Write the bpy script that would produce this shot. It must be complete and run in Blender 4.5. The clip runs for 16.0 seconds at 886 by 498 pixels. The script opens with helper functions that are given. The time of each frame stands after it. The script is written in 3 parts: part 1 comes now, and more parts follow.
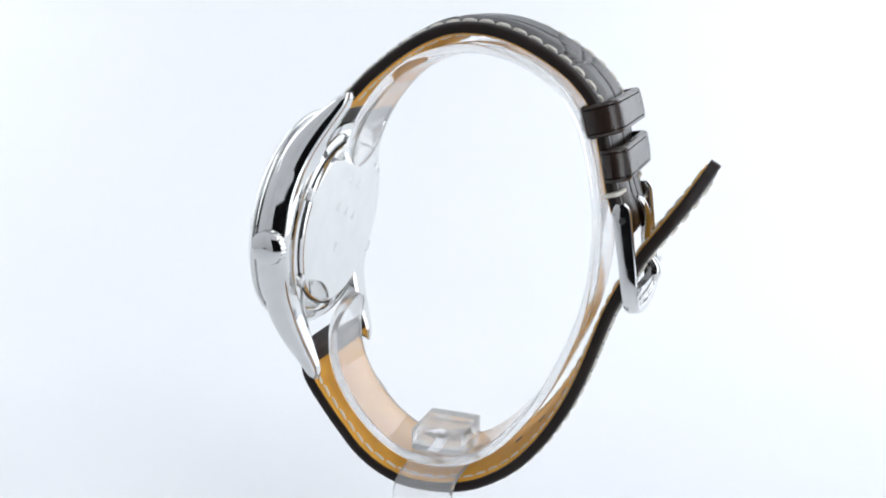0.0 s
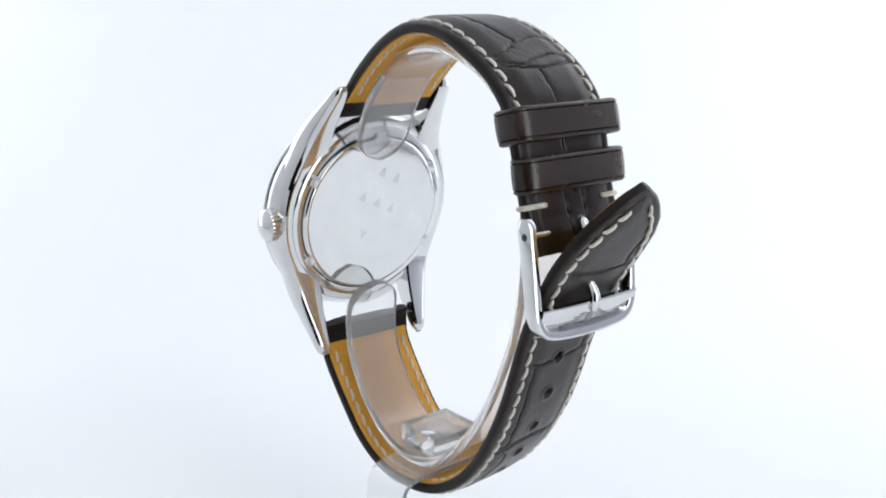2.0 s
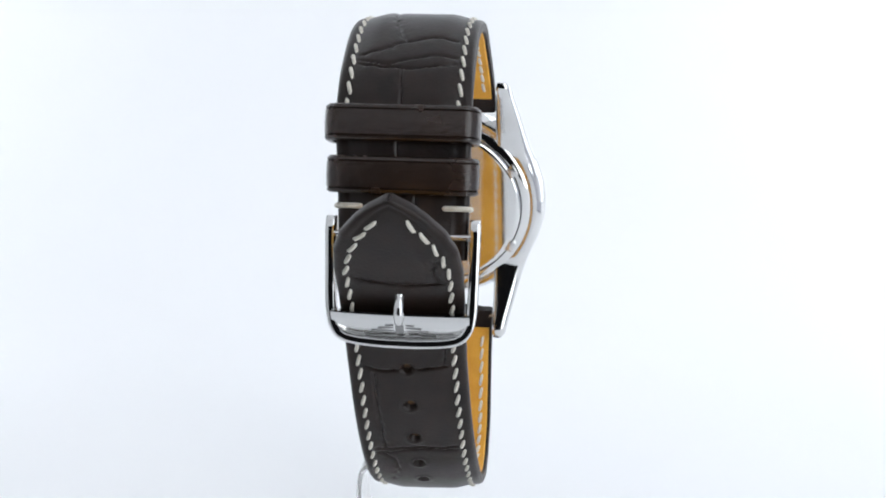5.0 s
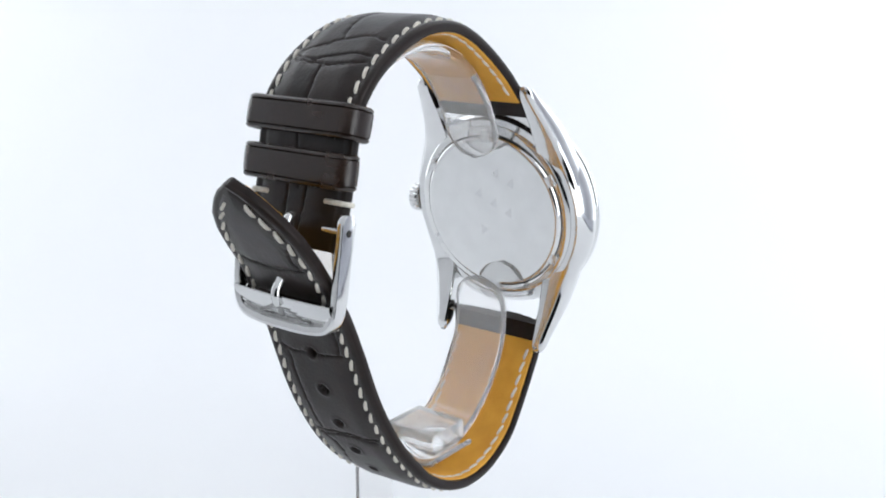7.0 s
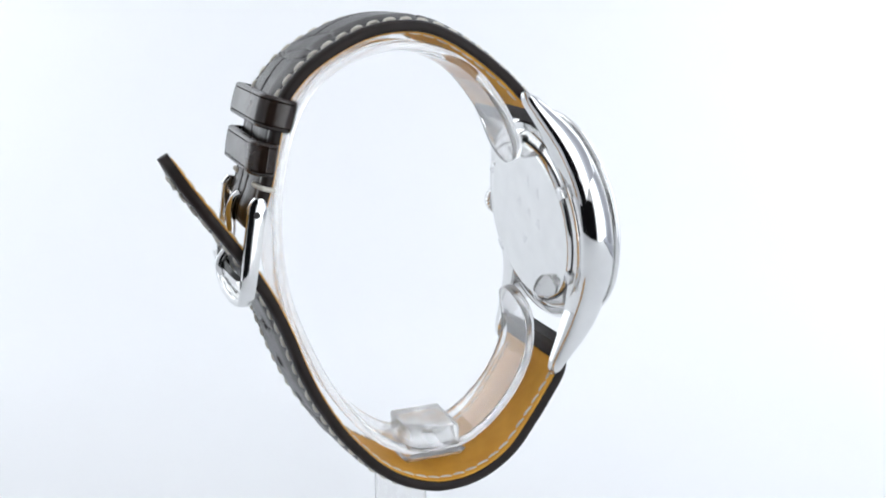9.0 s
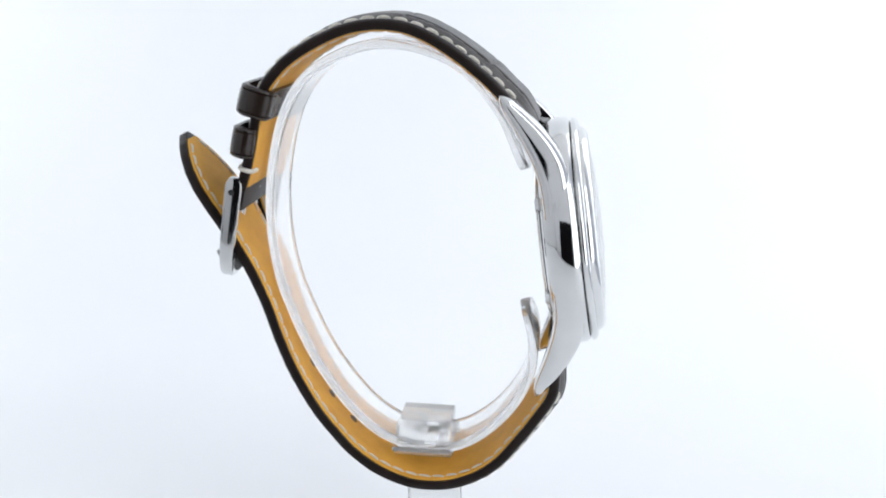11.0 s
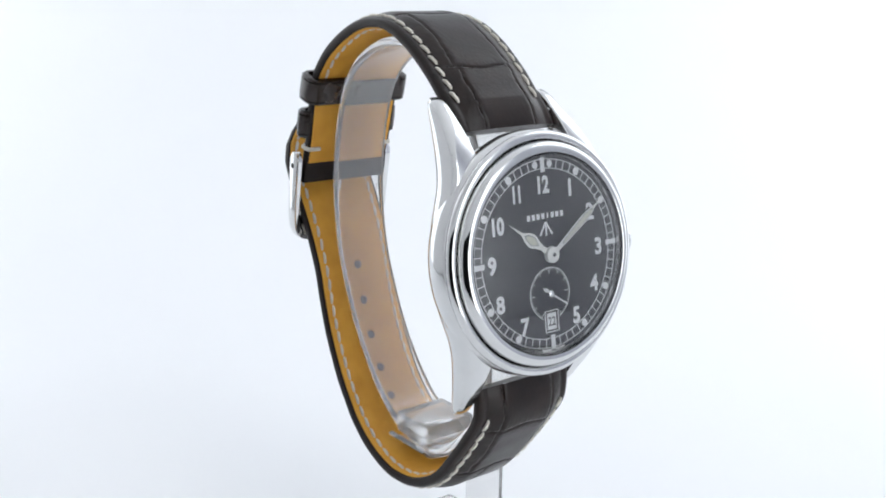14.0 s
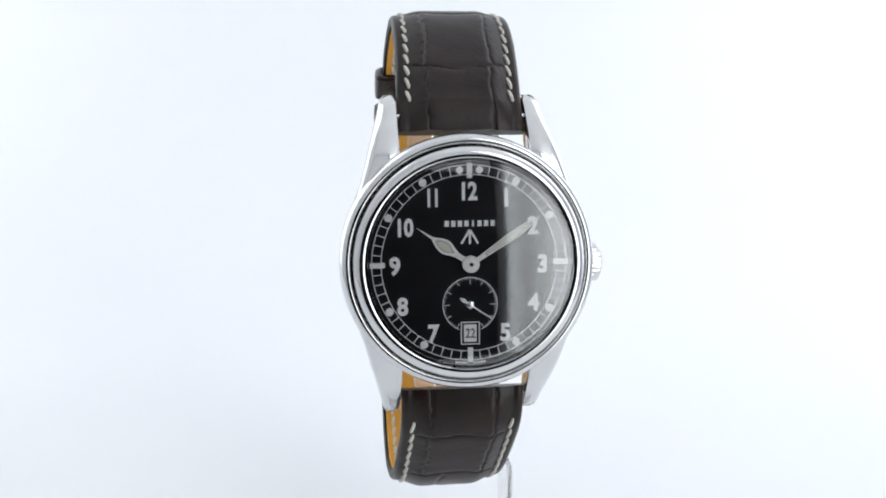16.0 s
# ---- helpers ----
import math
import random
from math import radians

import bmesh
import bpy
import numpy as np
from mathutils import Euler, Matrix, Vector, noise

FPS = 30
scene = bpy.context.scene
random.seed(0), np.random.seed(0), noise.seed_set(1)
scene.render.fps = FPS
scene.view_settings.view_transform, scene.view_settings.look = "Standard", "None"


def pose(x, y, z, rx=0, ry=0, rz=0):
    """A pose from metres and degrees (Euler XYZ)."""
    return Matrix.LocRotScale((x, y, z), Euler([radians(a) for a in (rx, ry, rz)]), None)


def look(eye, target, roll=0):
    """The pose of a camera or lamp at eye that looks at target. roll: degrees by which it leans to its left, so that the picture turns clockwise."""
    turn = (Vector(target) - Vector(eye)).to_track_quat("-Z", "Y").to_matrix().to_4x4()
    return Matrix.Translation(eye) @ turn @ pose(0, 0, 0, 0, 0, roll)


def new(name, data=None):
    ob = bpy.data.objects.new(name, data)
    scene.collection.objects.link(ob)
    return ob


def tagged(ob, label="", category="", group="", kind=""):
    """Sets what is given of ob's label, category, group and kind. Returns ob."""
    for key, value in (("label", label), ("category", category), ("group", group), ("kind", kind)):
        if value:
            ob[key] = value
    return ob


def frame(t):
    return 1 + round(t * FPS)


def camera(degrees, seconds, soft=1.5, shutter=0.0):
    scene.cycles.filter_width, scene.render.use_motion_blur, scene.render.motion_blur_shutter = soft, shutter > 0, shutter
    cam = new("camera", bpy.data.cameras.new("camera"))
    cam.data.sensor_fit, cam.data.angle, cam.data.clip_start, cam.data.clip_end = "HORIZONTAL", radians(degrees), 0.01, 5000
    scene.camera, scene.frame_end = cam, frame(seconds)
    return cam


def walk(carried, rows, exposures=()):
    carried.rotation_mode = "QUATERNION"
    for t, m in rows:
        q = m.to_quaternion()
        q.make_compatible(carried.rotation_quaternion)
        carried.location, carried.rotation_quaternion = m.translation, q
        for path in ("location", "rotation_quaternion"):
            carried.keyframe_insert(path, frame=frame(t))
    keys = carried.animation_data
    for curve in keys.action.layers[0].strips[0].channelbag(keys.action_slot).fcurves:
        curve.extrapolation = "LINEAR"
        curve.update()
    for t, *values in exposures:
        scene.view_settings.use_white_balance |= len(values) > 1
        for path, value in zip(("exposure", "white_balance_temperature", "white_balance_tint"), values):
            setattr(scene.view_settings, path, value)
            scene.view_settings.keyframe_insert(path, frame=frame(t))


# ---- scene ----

MM = 0.001
H = 118.0            # height of the lens over the turntable, mm
DIST = 179.0         # from the lens to the turntable's axis, mm
SPIN0, SPIN = -19.18, -15.13   # the turntable's angle at the start, degrees a second

cam = camera(46.89, 16.0, soft=1.9)
EYE = Vector((0, -DIST * MM, H * MM))
WAY = Vector((0.0039, 0.9668, -0.2556))
walk(cam, [(0.0, look(EYE, EYE + WAY, 0.61)), (16.0, look(EYE, EYE + WAY, 0.61))])

# ------------------------------------------------------------------ world and light
world = bpy.data.worlds.new("room")
scene.world = world
world.use_nodes = True
world.node_tree.nodes["Background"].inputs[0].default_value = (0.006, 0.006, 0.007, 1)
world.node_tree.nodes["Background"].inputs[1].default_value = 1.0
scene.view_settings.exposure = -0.24


# ------------------------------------------------------------------ materials
def material(name, color, rough=0.5, metal=0.0, **more):
    m = bpy.data.materials.new(name)
    m.use_nodes = True
    b = m.node_tree.nodes["Principled BSDF"]
    b.inputs["Base Color"].default_value = (*color, 1)
    b.inputs["Roughness"].default_value = rough
    b.inputs["Metallic"].default_value = metal
    for k, v in more.items():
        b.inputs[k.replace("_", " ")].default_value = v
    return m


def textured(m, scale, low, high, rough=None, bump=0.0, detail=6.0, fine=None):
    """Two scales of noise on a material: colour between low and high, roughness, and relief."""
    nt = m.node_tree
    n, link = nt.nodes, nt.links.new
    b = n["Principled BSDF"]
    co = n.new("ShaderNodeTexCoord")
    tex = n.new("ShaderNodeTexNoise")
    tex.inputs["Scale"].default_value = scale
    tex.inputs["Detail"].default_value = detail
    link(co.outputs["Object"], tex.inputs["Vector"])
    ramp = n.new("ShaderNodeValToRGB")
    ramp.color_ramp.elements[0].position, ramp.color_ramp.elements[1].position = 0.3, 0.7
    ramp.color_ramp.elements[0].color = (*low, 1)
    ramp.color_ramp.elements[1].color = (*high, 1)
    link(tex.outputs["Fac"], ramp.inputs["Fac"])
    link(ramp.outputs["Color"], b.inputs["Base Color"])
    if rough:
        mr = n.new("ShaderNodeMapRange")
        mr.inputs["To Min"].default_value, mr.inputs["To Max"].default_value = rough
        link(tex.outputs["Fac"], mr.inputs["Value"])
        link(mr.outputs["Result"], b.inputs["Roughness"])
    if bump:
        t2 = n.new("ShaderNodeTexNoise")
        t2.inputs["Scale"].default_value = fine or scale * 6
        t2.inputs["Detail"].default_value = 4
        link(co.outputs["Object"], t2.inputs["Vector"])
        bp = n.new("ShaderNodeBump")
        bp.inputs["Strength"].default_value = bump
        bp.inputs["Distance"].default_value = 0.0002
        link(t2.outputs["Fac"], bp.inputs["Height"])
        link(bp.outputs["Normal"], b.inputs["Normal"])
    return m


def glow(name, color, strength):
    m = material(name, (0.55, 0.55, 0.56), 0.6)
    b = m.node_tree.nodes["Principled BSDF"]
    b.inputs["Emission Color"].default_value = (*color, 1)
    b.inputs["Emission Strength"].default_value = strength
    return m


LEATHER = textured(material("dark_brown_leather", (0.02, 0.012, 0.009), 0.4, Specular_IOR_Level=0.32), 260,
                   (0.0074, 0.0039, 0.0030), (0.0176, 0.0092, 0.0068), (0.24, 0.38), 0.22, fine=2300)
KEEPER = textured(material("brown_keeper_leather", (0.03, 0.016, 0.01), 0.35, Specular_IOR_Level=0.55), 240,
                  (0.013, 0.0070, 0.0048), (0.026, 0.0135, 0.0088), (0.20, 0.32), 0.35, fine=900)
EDGE = textured(material("painted_leather_edge", (0.012, 0.007, 0.006), 0.45, Specular_IOR_Level=0.22), 300,
                (0.009, 0.005, 0.0042), (0.016, 0.009, 0.0075), (0.35, 0.5), 0.15, fine=2500)
LINING = textured(material("ochre_lining_leather", (0.6, 0.29, 0.05), 0.6, Specular_IOR_Level=0.3), 220,
                  (0.68, 0.325, 0.040), (0.80, 0.41, 0.060), (0.5, 0.7), 0.3, fine=2600)
THREAD = textured(material("cream_thread", (0.72, 0.68, 0.60), 0.75), 900,
                  (0.60, 0.56, 0.48), (0.80, 0.77, 0.70), None, 0.6, fine=6000)
STEEL = textured(material("polished_steel", (0.7, 0.7, 0.69), 0.06, 1.0), 160,
                 (0.66, 0.66, 0.655), (0.73, 0.73, 0.725), (0.06, 0.11))
SATIN = textured(material("brushed_steel", (0.70, 0.70, 0.70), 0.25, 1.0), 400,
                 (0.66, 0.66, 0.66), (0.74, 0.74, 0.74), (0.2, 0.32))
BACK_STEEL = textured(material("soft_polished_steel", (0.72, 0.72, 0.71), 0.1, 1.0), 220,
                      (0.72, 0.72, 0.71), (0.78, 0.78, 0.77), (0.04, 0.08))
MARK = material("engraved_steel", (0.32, 0.32, 0.32), 0.4, 0.85)
DARKGAP = material("dark_groove", (0.02, 0.02, 0.02), 0.5)
DIAL = textured(material("black_dial", (0.006, 0.006, 0.007), 0.35, Specular_IOR_Level=0.2), 900,
                (0.003, 0.003, 0.0035), (0.005, 0.005, 0.0055), (0.4, 0.5))
HOLE = textured(material("hole_shadow_leather", (0.05, 0.03, 0.015), 0.5), 900, (0.02, 0.010, 0.004), (0.16, 0.075, 0.018))
PRINT = material("white_dial_print", (0.88, 0.89, 0.90), 0.5)
HAND = textured(material("pale_steel_hand", (0.85, 0.85, 0.82), 0.4, 0.35), 500, (0.80, 0.80, 0.77), (0.90, 0.90, 0.87), (0.35, 0.5))
LUME = material("cream_lume", (0.66, 0.66, 0.56), 0.6)
SAPPHIRE = material("sapphire", (1, 1, 1), 0.0, 0.0, Transmission_Weight=1.0, IOR=1.77)
ACRYLIC = material("clear_acrylic", (1.0, 1.0, 1.0), 0.02, 0.0, Transmission_Weight=0.86, IOR=1.49)
PAPER = textured(material("white_sweep", (0.86, 0.87, 0.88), 0.7), 6, (0.85, 0.86, 0.875), (0.88, 0.885, 0.895))
MASK_GREY = textured(material("mask_grey", (0.47, 0.48, 0.53), 0.9), 40, (0.44, 0.45, 0.50), (0.50, 0.51, 0.56))
STRIP_GLOW = glow("diffuser_strip", (0.915, 0.96, 1.0), 1.45)
TOP_GLOW = glow("diffuser_top", (0.92, 0.965, 1.0), 0.30)
TENT_GLOW = glow("tent_cloth", (0.92, 0.965, 1.0), 0.17)
FADE_GLOW = glow("softbox_edge_fade", (0.95, 0.975, 1.0), 1.5)
FRONT_GLOW = glow("diffuser_front", (0.93, 0.968, 1.0), 2.3)
CORNER_GLOW = glow("diffuser_corner", (0.915, 0.96, 1.0), 1.95)


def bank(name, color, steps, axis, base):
    """A panel material whose glow changes along one axis: (metres, strength)."""
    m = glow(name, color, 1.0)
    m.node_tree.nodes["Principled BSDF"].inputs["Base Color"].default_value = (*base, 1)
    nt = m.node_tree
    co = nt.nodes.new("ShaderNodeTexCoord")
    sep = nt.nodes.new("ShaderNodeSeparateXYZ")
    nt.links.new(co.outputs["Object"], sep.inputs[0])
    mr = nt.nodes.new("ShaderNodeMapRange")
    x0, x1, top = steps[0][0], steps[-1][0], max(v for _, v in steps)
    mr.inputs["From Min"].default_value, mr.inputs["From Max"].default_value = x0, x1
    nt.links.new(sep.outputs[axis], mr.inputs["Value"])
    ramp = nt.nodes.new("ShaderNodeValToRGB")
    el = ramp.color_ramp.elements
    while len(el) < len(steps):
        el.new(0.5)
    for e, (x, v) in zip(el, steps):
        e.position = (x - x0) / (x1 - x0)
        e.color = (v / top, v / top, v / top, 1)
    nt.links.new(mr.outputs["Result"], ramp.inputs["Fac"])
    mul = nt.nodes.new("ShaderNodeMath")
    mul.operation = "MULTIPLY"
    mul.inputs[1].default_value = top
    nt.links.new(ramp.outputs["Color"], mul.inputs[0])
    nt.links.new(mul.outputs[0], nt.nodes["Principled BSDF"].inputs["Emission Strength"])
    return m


BANK_GLOW = bank("diffuser_bank", (0.93, 0.968, 1.0), [(0.102, 0.0), (0.110, 0.2), (0.117, 2.3), (0.124, 2.4), (0.136, 1.7), (0.16, 2.9), (0.195, 4.3), (0.204, 3.2), (0.214, 4.3), (0.25, 4.2), (0.29, 3.0)], "X", (0.08, 0.08, 0.085))
# grey wall and rear softbox in one; glow ramp added to fade the dial's reflection
EAST_GLOW = bank("side_wall_glow_ramp", (0.915, 0.96, 1.0), [(-0.216, 1.0), (-0.19, 0.5), (-0.15, 0.14), (-0.1, 0.0), (-0.06, 0.0), (0.02, 0.2), (0.07, 0.7), (0.11, 1.6), (0.15, 2.4), (0.19, 1.6), (0.318, 1.45)], "Y", (0.47, 0.48, 0.53))


# ------------------------------------------------------------------ mesh helpers
def smooth(ob, angle=35):
    me = ob.data
    for p in me.polygons:
        p.use_smooth = True
    bm = bmesh.new()
    bm.from_mesh(me)
    for e in bm.edges:
        if len(e.link_faces) == 2 and e.calc_face_angle(0) > radians(angle):
            e.smooth = False
    bm.to_mesh(me)
    bm.free()


def part(name, bm, mat, parent, label="", m=None, angle=35):
    """Links a bmesh (in millimetres) as one mesh object under a thing or part."""
    if m is not None:
        bm.transform(m)
    bm.transform(Matrix.Diagonal((MM, MM, MM, 1)))
    bmesh.ops.recalc_face_normals(bm, faces=bm.faces)
    me = bpy.data.meshes.new(name)
    bm.to_mesh(me)
    bm.free()
    me.materials.append(mat)
    ob = new(name, me)
    ob.parent = parent
    smooth(ob, angle)
    if label:
        tagged(ob, label)
    return ob


def box(bm, c, s, bevel=0.0, seg=2, m=None):
    r = bmesh.ops.create_cube(bm, size=1.0)
    vs = r["verts"]
    bmesh.ops.scale(bm, vec=s, verts=vs)
    bmesh.ops.translate(bm, vec=c, verts=vs)
    if bevel:
        es = list({e for v in vs for e in v.link_edges})
        r = bmesh.ops.bevel(bm, geom=es, offset=bevel, segments=seg, affect="EDGES", profile=0.5)
        vs = list({v for f in r["faces"] for v in f.verts} | {v for v in vs if v.is_valid})
    if m is not None:
        bmesh.ops.transform(bm, matrix=m, verts=vs)
    return vs


def lathe(bm, prof, n=96, axis=None, closed=False):
    """Turns (radius, height) pairs round z; axis: a matrix to lay it elsewhere."""
    rings = []
    for r, z in prof:
        if r < 1e-6:
            rings.append([bm.verts.new((0, 0, z))])
        else:
            rings.append([bm.verts.new((r * math.cos(2 * math.pi * k / n), r * math.sin(2 * math.pi * k / n), z)) for k in range(n)])
    pairs = list(zip(rings, rings[1:])) + ([(rings[-1], rings[0])] if closed else [])
    for a, b in pairs:
        for k in range(n):
            j = (k + 1) % n
            q = [a[k % len(a)], a[j % len(a)], b[j % len(b)], b[k % len(b)]]
            q = list(dict.fromkeys(q))
            if len(q) > 2:
                bm.faces.new(q)
    if axis is not None:
        bmesh.ops.transform(bm, matrix=axis, verts=[v for r in rings for v in r])
    return rings


def loft(bm, sections, caps=True, close=True):
    """Joins sections (lists of points, equally many) into a skin."""
    rows = [[bm.verts.new(p) for p in s] for s in sections]
    k = len(rows[0])
    for a, b in zip(rows, rows[1:]):
        for i in range(k if close else k - 1):
            j = (i + 1) % k
            bm.faces.new((a[i], a[j], b[j], b[i]))
    if caps and close:
        bm.faces.new(rows[0])
        bm.faces.new(rows[-1][::-1])
    return rows


def curve_pts(pts, step):
    """A smooth curve through the points, at even steps."""
    p = np.array(pts, float)
    p = np.vstack([2 * p[0] - p[1], p, 2 * p[-1] - p[-2]])
    out = []
    for i in range(1, len(p) - 2):
        a, b, c, d = p[i - 1:i + 3]
        for t in np.linspace(0, 1, 24, endpoint=False):
            out.append(0.5 * (2 * b + (c - a) * t + (2 * a - 5 * b + 4 * c - d) * t * t + (3 * b - a - 3 * c + d) * t ** 3))
    out.append(p[-2])
    out = np.array(out)
    for _ in range(6):
        out[1:-1] = (out[:-2] + 2 * out[1:-1] + out[2:]) / 4
    s = np.r_[0, np.cumsum(np.linalg.norm(np.diff(out, axis=0), axis=1))]
    n = max(2, int(round(s[-1] / step)))
    q = np.linspace(0, s[-1], n + 1)
    return q, np.stack([np.interp(q, s, out[:, k]) for k in range(out.shape[1])], 1)


def tube(bm, pts, r, n=10, caps=True):
    """A round rod along points in space."""
    P = [Vector(p) for p in pts]
    secs = []
    up = None
    for i, p in enumerate(P):
        t = (P[min(i + 1, len(P) - 1)] - P[max(i - 1, 0)]).normalized()
        if up is None:
            up = t.orthogonal().normalized()
        up = (up - t * up.dot(t)).normalized()
        side = t.cross(up)
        rr = r[i] if isinstance(r, (list, tuple, np.ndarray)) else r
        secs.append([p + up * rr * math.cos(2 * math.pi * k / n) + side * rr * math.sin(2 * math.pi * k / n) for k in range(n)])
    loft(bm, secs, caps)


def flat(bm, outline, z0, z1):
    """A plate from a plan outline (x, y), between two heights."""
    lo = [bm.verts.new((x, y, z0)) for x, y in outline]
    hi = [bm.verts.new((x, y, z1)) for x, y in outline]
    n = len(lo)
    for i in range(n):
        j = (i + 1) % n
        bm.faces.new((lo[i], lo[j], hi[j], hi[i]))
    bm.faces.new(hi)
    bm.faces.new(lo[::-1])


def lettering(name, text, size, mat, parent, m, thick=0.03, bold=0.0, squeeze=1.0, label=""):
    """Raised characters, as a mesh in millimetres laid by m."""
    cu = bpy.data.curves.new(name, "FONT")
    cu.body, cu.size, cu.align_x, cu.align_y = text, size, "CENTER", "CENTER"
    cu.extrude, cu.offset, cu.resolution_u = thick, bold, 4
    ob = bpy.data.objects.new(name, cu)
    me = bpy.data.meshes.new_from_object(ob)
    bpy.data.objects.remove(ob)
    bm = bmesh.new()
    bm.from_mesh(me)
    xs, ys = [v.co.x for v in bm.verts], [v.co.y for v in bm.verts]
    cx, cy = (min(xs) + max(xs)) / 2, (min(ys) + max(ys)) / 2
    for v in bm.verts:
        v.co.x, v.co.y = (v.co.x - cx) * squeeze, v.co.y - cy
    return part(name, bm, mat, parent, label, m)


# ------------------------------------------------------------------ the light tent
def panel(name, mat, corners, label, category="wall"):
    bm = bmesh.new()
    a, b, c, d = [Vector(p) for p in corners]
    nrm = (b - a).cross(d - a).normalized() * 4
    lo = [bm.verts.new(p) for p in (a, b, c, d)]
    hi = [bm.verts.new(p - nrm) for p in (a, b, c, d)]
    bm.faces.new(lo)
    bm.faces.new(hi[::-1])
    for i in range(4):
        j = (i + 1) % 4
        bm.faces.new((lo[i], hi[i], hi[j], lo[j]))
    ob = part(name, bm, mat, None)
    return tagged(ob, label, category, kind="structure")


def sweep():
    prof = [(-212, 0), (120, 0)] + [(120 + 200 * math.sin(a), 200 - 200 * math.cos(a)) for a in np.linspace(0.1, math.pi / 2, 14)] + [(320, 620)]
    bm = bmesh.new()
    loft(bm, [[(x, y, z) for y, z in prof] + [(x, y + 3, z - 3) for y, z in prof[::-1]] for x in np.linspace(-300, 300, 3)])
    ob = part("backdrop", bm, PAPER, None, angle=60)
    tagged(ob, "white seamless paper sweep curving up behind the turntable", "backdrop", kind="structure")


sweep()
SX, FY = 290, -262     # half width of the tent, and its front
TENT = "white translucent light tent wall, lit from outside"
STRIP = 105            # where the side softboxes begin
panel("wall_west", TENT_GLOW, [(-SX, FY, 4), (-SX, STRIP, 4), (-SX, STRIP, 560), (-SX, FY, 560)], TENT)
panel("wall_east", EAST_GLOW, [(SX, 318, 4), (SX, -216, 4), (SX, -216, 560), (SX, 318, 560)], "unseen pale grey side wall with an added glow ramp, rising to the softbox by the backdrop", "cloth panel")
# unseen grey sheet, added so the crystal doesn't mirror the bright floor
panel("floor_mask", MASK_GREY, [(198, -210, 6), (SX - 6, -210, 6), (SX - 6, 80, 6), (198, 80, 6)], "unseen grey sheet added to darken the floor in the dial's reflection", "cloth")
panel("wall_west_softbox", STRIP_GLOW, [(-SX, STRIP, 4), (-SX, 318, 4), (-SX, 318, 560), (-SX, STRIP, 560)], "tall bright softbox at the backdrop's edge", "light panel")
for side, place in ((1, "east"), (-1, "west")):
    ends = [(side * 232, 316), (side * (SX - 3), 235)][::side]
    panel("wall_" + place + "_corner", CORNER_GLOW, [(*ends[0], 4), (*ends[1], 4), (*ends[1], 556), (*ends[0], 556)], "bright softbox set across the back corner", "light panel")
panel("ceiling", TOP_GLOW, [(-SX, FY, 560), (-SX, 316, 560), (SX, 316, 560), (SX, FY, 560)], "white translucent light tent top, lit from above", "ceiling")
panel("wall_south_left", TENT_GLOW, [(-150, FY, -200), (-SX, FY, -200), (-SX, FY, 556), (-150, FY, 556)], "white tent front beside the camera opening")
panel("wall_south_top", TENT_GLOW, [(99, FY, 176), (-146, FY, 176), (-146, FY, 556), (99, FY, 556)], "white tent front above the camera opening")
panel("wall_south_softbox", BANK_GLOW, [(SX, FY, -200), (103, FY, -200), (103, FY, 556), (SX, FY, 556)], "tall softbox beside the camera opening, brighter towards its outer side", "light panel")
panel("wall_corner", FRONT_GLOW, [(SX, -241, -200), (SX, FY, -200), (SX, FY, 556), (SX, -241, 556)], "return of the bright softbox round the front corner", "light panel")
# added dimmer glow, so the softbox's mirrored edge steps down gently
panel("wall_corner_fade", FADE_GLOW, [(SX, -218, -200), (SX, -239, -200), (SX, -239, 556), (SX, -218, 556)], "unseen half-bright glowing strip added to soften the softbox's edge in reflections")


# ------------------------------------------------------------------ watch: frames of reference
watch = tagged(new("wristwatch"), "steel wristwatch with black dial on dark brown crocodile strap", "watch")
watch.empty_display_size = 0.01
TILT = radians(8.3)
CC = Vector((-26.3, 0, H - 42.7))
CM = Matrix(((0, math.sin(TILT), -math.cos(TILT), CC.x), (-1, 0, 0, CC.y), (0, math.cos(TILT), math.sin(TILT), CC.z), (0, 0, 0, 1)))


def interp(x, xs, ys):
    return float(np.interp(x, xs, ys))


